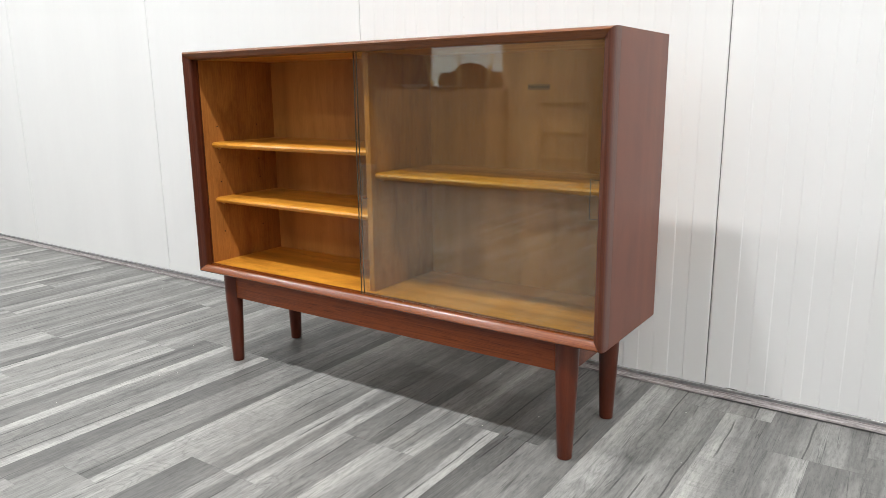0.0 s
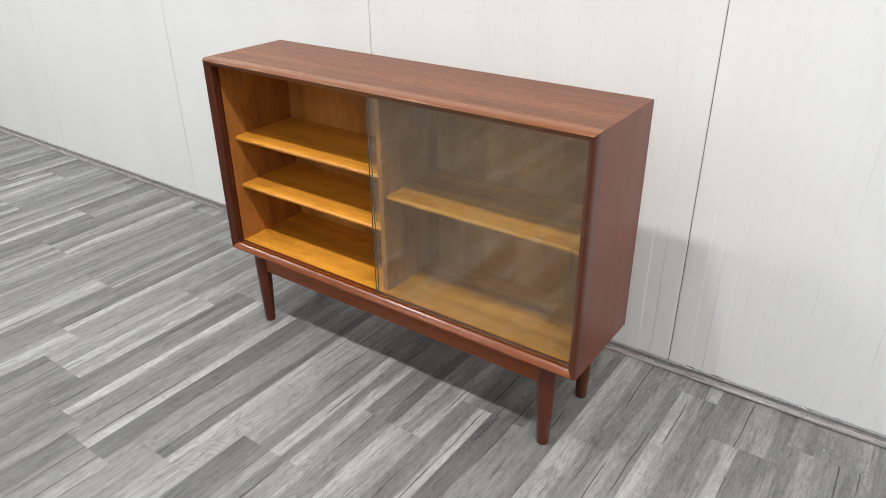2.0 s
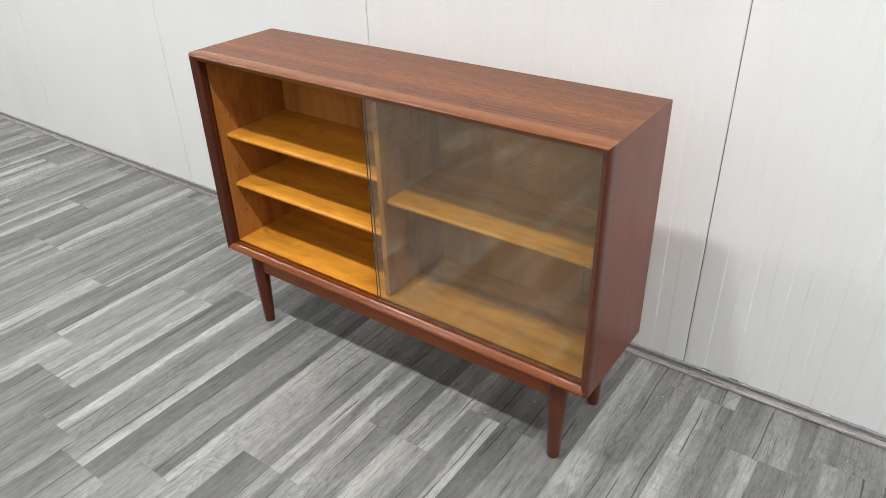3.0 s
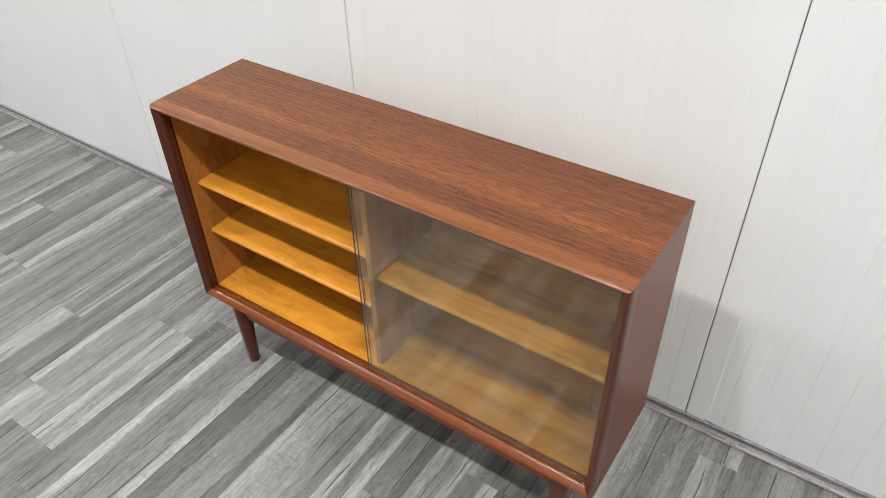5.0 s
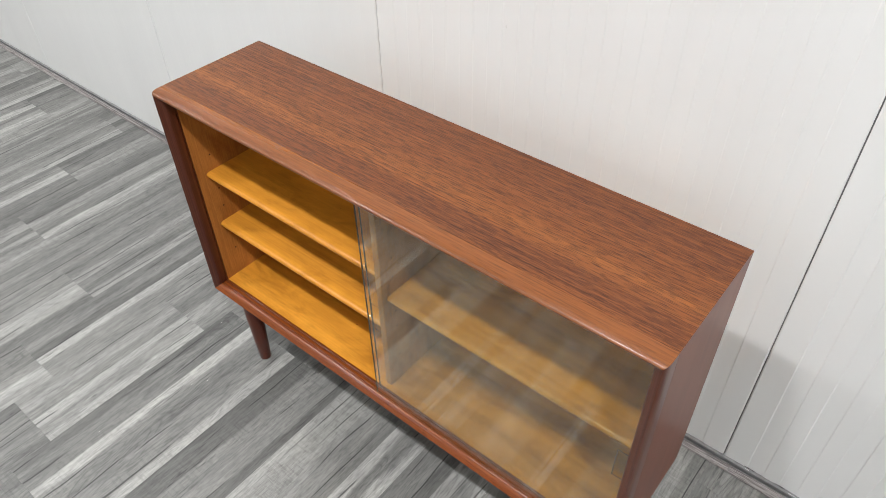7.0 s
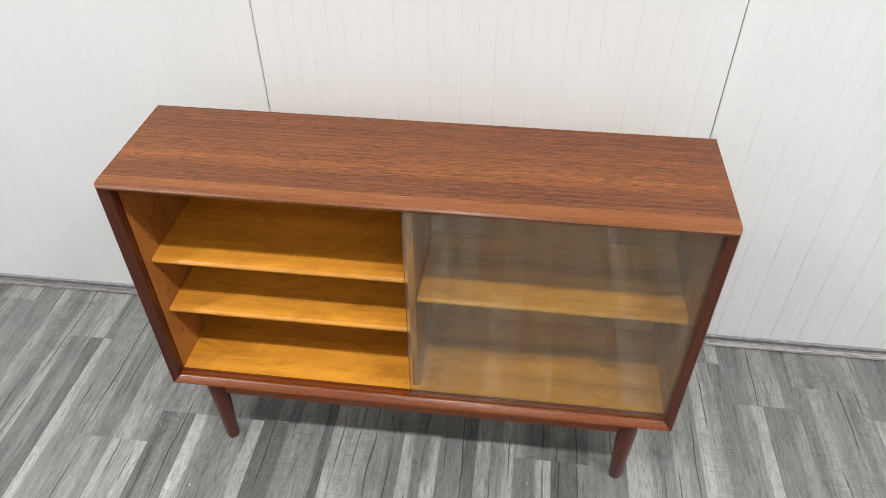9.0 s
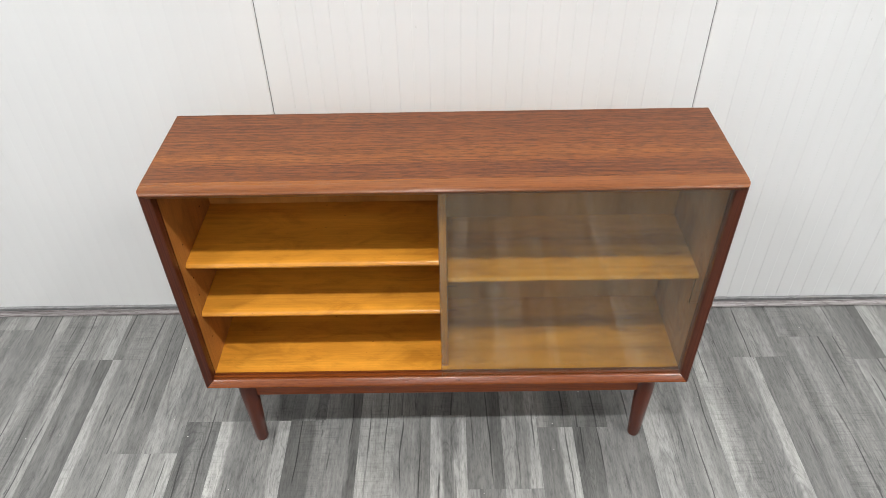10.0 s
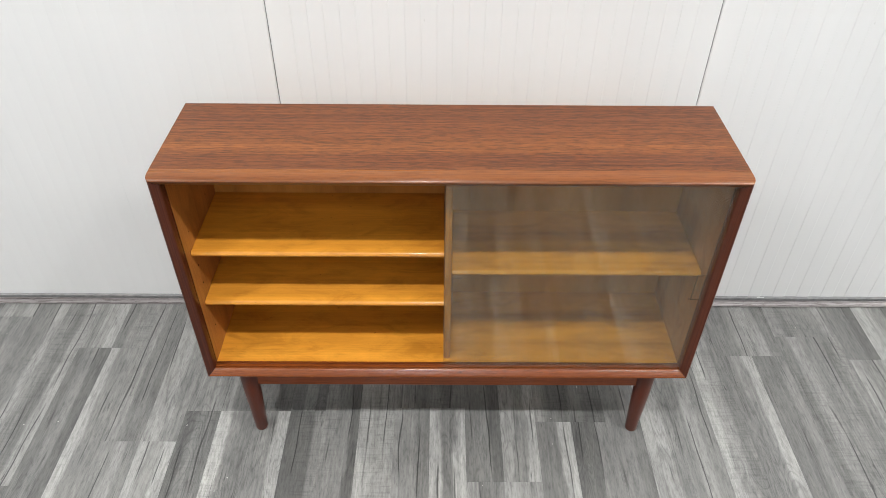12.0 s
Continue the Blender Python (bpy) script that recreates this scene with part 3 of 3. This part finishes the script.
# dark strips painted for the shade in gaps under the lifted panel
for x0, x1 in ((0.738, 0.764), (0.815, 0.841)):
    part("foot_gap", box(x0, x1, WALL_Y - 0.0006, WALL_Y + 0.0004, 0.0194, 0.0209, 0.0003, 1), hole_dark, trim, "dark strip drawn as the shaded gap under the panel's foot")

# ---- floor ----
floor = part("floor", box(X0, X1, Y0, WALL_Y + 0.02, -0.06, -0.0008), joint_dark)
tagged(floor, "grey wood-look floor boards laid towards the wall", "floor", kind="structure")

rng = random.Random(7)
STRIP, EDGE, BOARD = 0.1015, 0.053, 1.22
TONES = {"1": 0.109, "2": 0.144, "3": 0.179, "4": 0.228, "5": 0.296}
# end joints of the boards (two strips each), from the wall outwards; the strip edges count from x = 0.053
JOINTS = {-7: (-0.148, -0.88), -6: (0.340, -0.400), -5: (-0.008, -0.518), -4: (0.097, -0.630), -3: (0.097, -0.672), -2: (-0.577,), -1: (0.111, -0.399), 0: (-0.131, -0.64),
          1: (0.063, -0.45), 2: (-0.585,), 3: (0.464, -0.27), 4: (0.317, -0.41), 5: (0.400, -0.33), 6: (0.304, -0.43)}
# tones of the three bands of each strip, length by length from the wall outwards
# wall-side tones of -6, -5, -1, 2, 3 are darkened for the bookcase's shadow
BANDS = {-15: "434 323", -14: "224 334", -13: "324 542", -12: "345 231 222", -11: "233 533 354", -10: "322 343 122", -9: "443 545 232", -8: "334 122 212", -7: "421 532 223",
         -6: "211 335 112", -5: "131 113 334", -4: "331 333", -3: "544 444", -2: "432 432 112", -1: "212 525 424", 0: "221 433", 1: "435 544", 2: "321 225",
         3: "211 113", 4: "332 332", 5: "553 543", 6: "344 343", 7: "435 542", 8: "223 235", 9: "442 223", 10: "323 243", 11: "334 323", 12: "221 433", 13: "543 434"}


def board(x0, x1, y0, y1, bands):
    bm = bmesh.new()
    w, l, g = x1 - x0, y1 - y0, 0.0002
    v = [bm.verts.new(c) for c in ((g, g, 0), (w - g, g, 0), (w - g, l - g, 0), (g, l - g, 0), (0, 0, -0.0007), (w, 0, -0.0007), (w, l, -0.0007), (0, l, -0.0007))]
    for f in ((0, 1, 2, 3), (4, 5, 1, 0), (5, 6, 2, 1), (6, 7, 3, 2), (7, 4, 0, 3)):
        bm.faces.new([v[i] for i in f])
    ob = part("board", bm, vinyl_board, floor)
    ob.location = (x0, y0, 0)
    ob.color = (*(TONES[c] * rng.uniform(0.95, 1.05) for c in bands), 1)


END_Y = WALL_Y - 0.03
for m in range(-18, 9):
    known = JOINTS.get(m, (rng.uniform(-0.1, 0.5), rng.uniform(-0.75, -0.3)))
    cuts = [END_Y, *known]
    while cuts[-1] > -1.5:
        cuts.append(max(cuts[-1] - rng.choice((0.51, 0.73)), -1.5))
    for k in (2 * m, 2 * m + 1):
        x = EDGE + STRIP * k
        given = BANDS.get(k, "").split()
        for i, (y1, y0) in enumerate(zip(cuts, cuts[1:])):
            bands = given[i] if i < len(given) else "".join(rng.choice("122334") for _ in range(2)) + rng.choice("2345")
            if y1 - y0 > 0.02:
                board(x, x + STRIP, y0, y1, bands)

# the rest of the floor, behind and beside
rest = bmesh.new()
for k in range(int((X0 - EDGE) / STRIP), int((X1 - EDGE) / STRIP)):
    x = EDGE + STRIP * k
    end = -1.5 if -36 <= k < 18 else END_Y
    y0 = Y0 - rng.uniform(0.0, 0.5)
    while y0 < end:
        y1 = min(y0 + rng.choice((0.51, 0.73, 1.22)), end)
        lines = [x, x + STRIP * rng.uniform(0.25, 0.4), x + STRIP * rng.uniform(0.55, 0.75), x + STRIP]
        for a, b2 in zip(lines, lines[1:]):
            rest.faces.new([rest.verts.new(c) for c in ((a, max(y0, Y0), -0.0004), (b2, max(y0, Y0), -0.0004), (b2, y1, -0.0004), (a, y1, -0.0004))])
        y0 = y1
far = part("far_boards", rest, vinyl_far, floor)
far["kind"] = "stuff"


# ---- small litter on the floor ----
crumbs = bmesh.new()
crumb_rng = random.Random(5)
for k in range(30):
    x, y, r = crumb_rng.uniform(-1.6, 1.6), crumb_rng.uniform(-0.7, 0.5), crumb_rng.uniform(0.0007, 0.0016)
    made = bmesh.ops.create_icosphere(crumbs, subdivisions=1, radius=r)["verts"]
    for v in made:
        v.co = (x + v.co.x * crumb_rng.uniform(0.7, 1.6), y + v.co.y * crumb_rng.uniform(0.6, 1.3), r * 0.5 + v.co.z * 0.6)
litter = part("floor_crumbs", crumbs, plain("pale_crumb", (0.75, 0.74, 0.70), 0.8))
tagged(litter, "tiny pale crumbs scattered over the grey floor", "crumbs", kind="stuff")
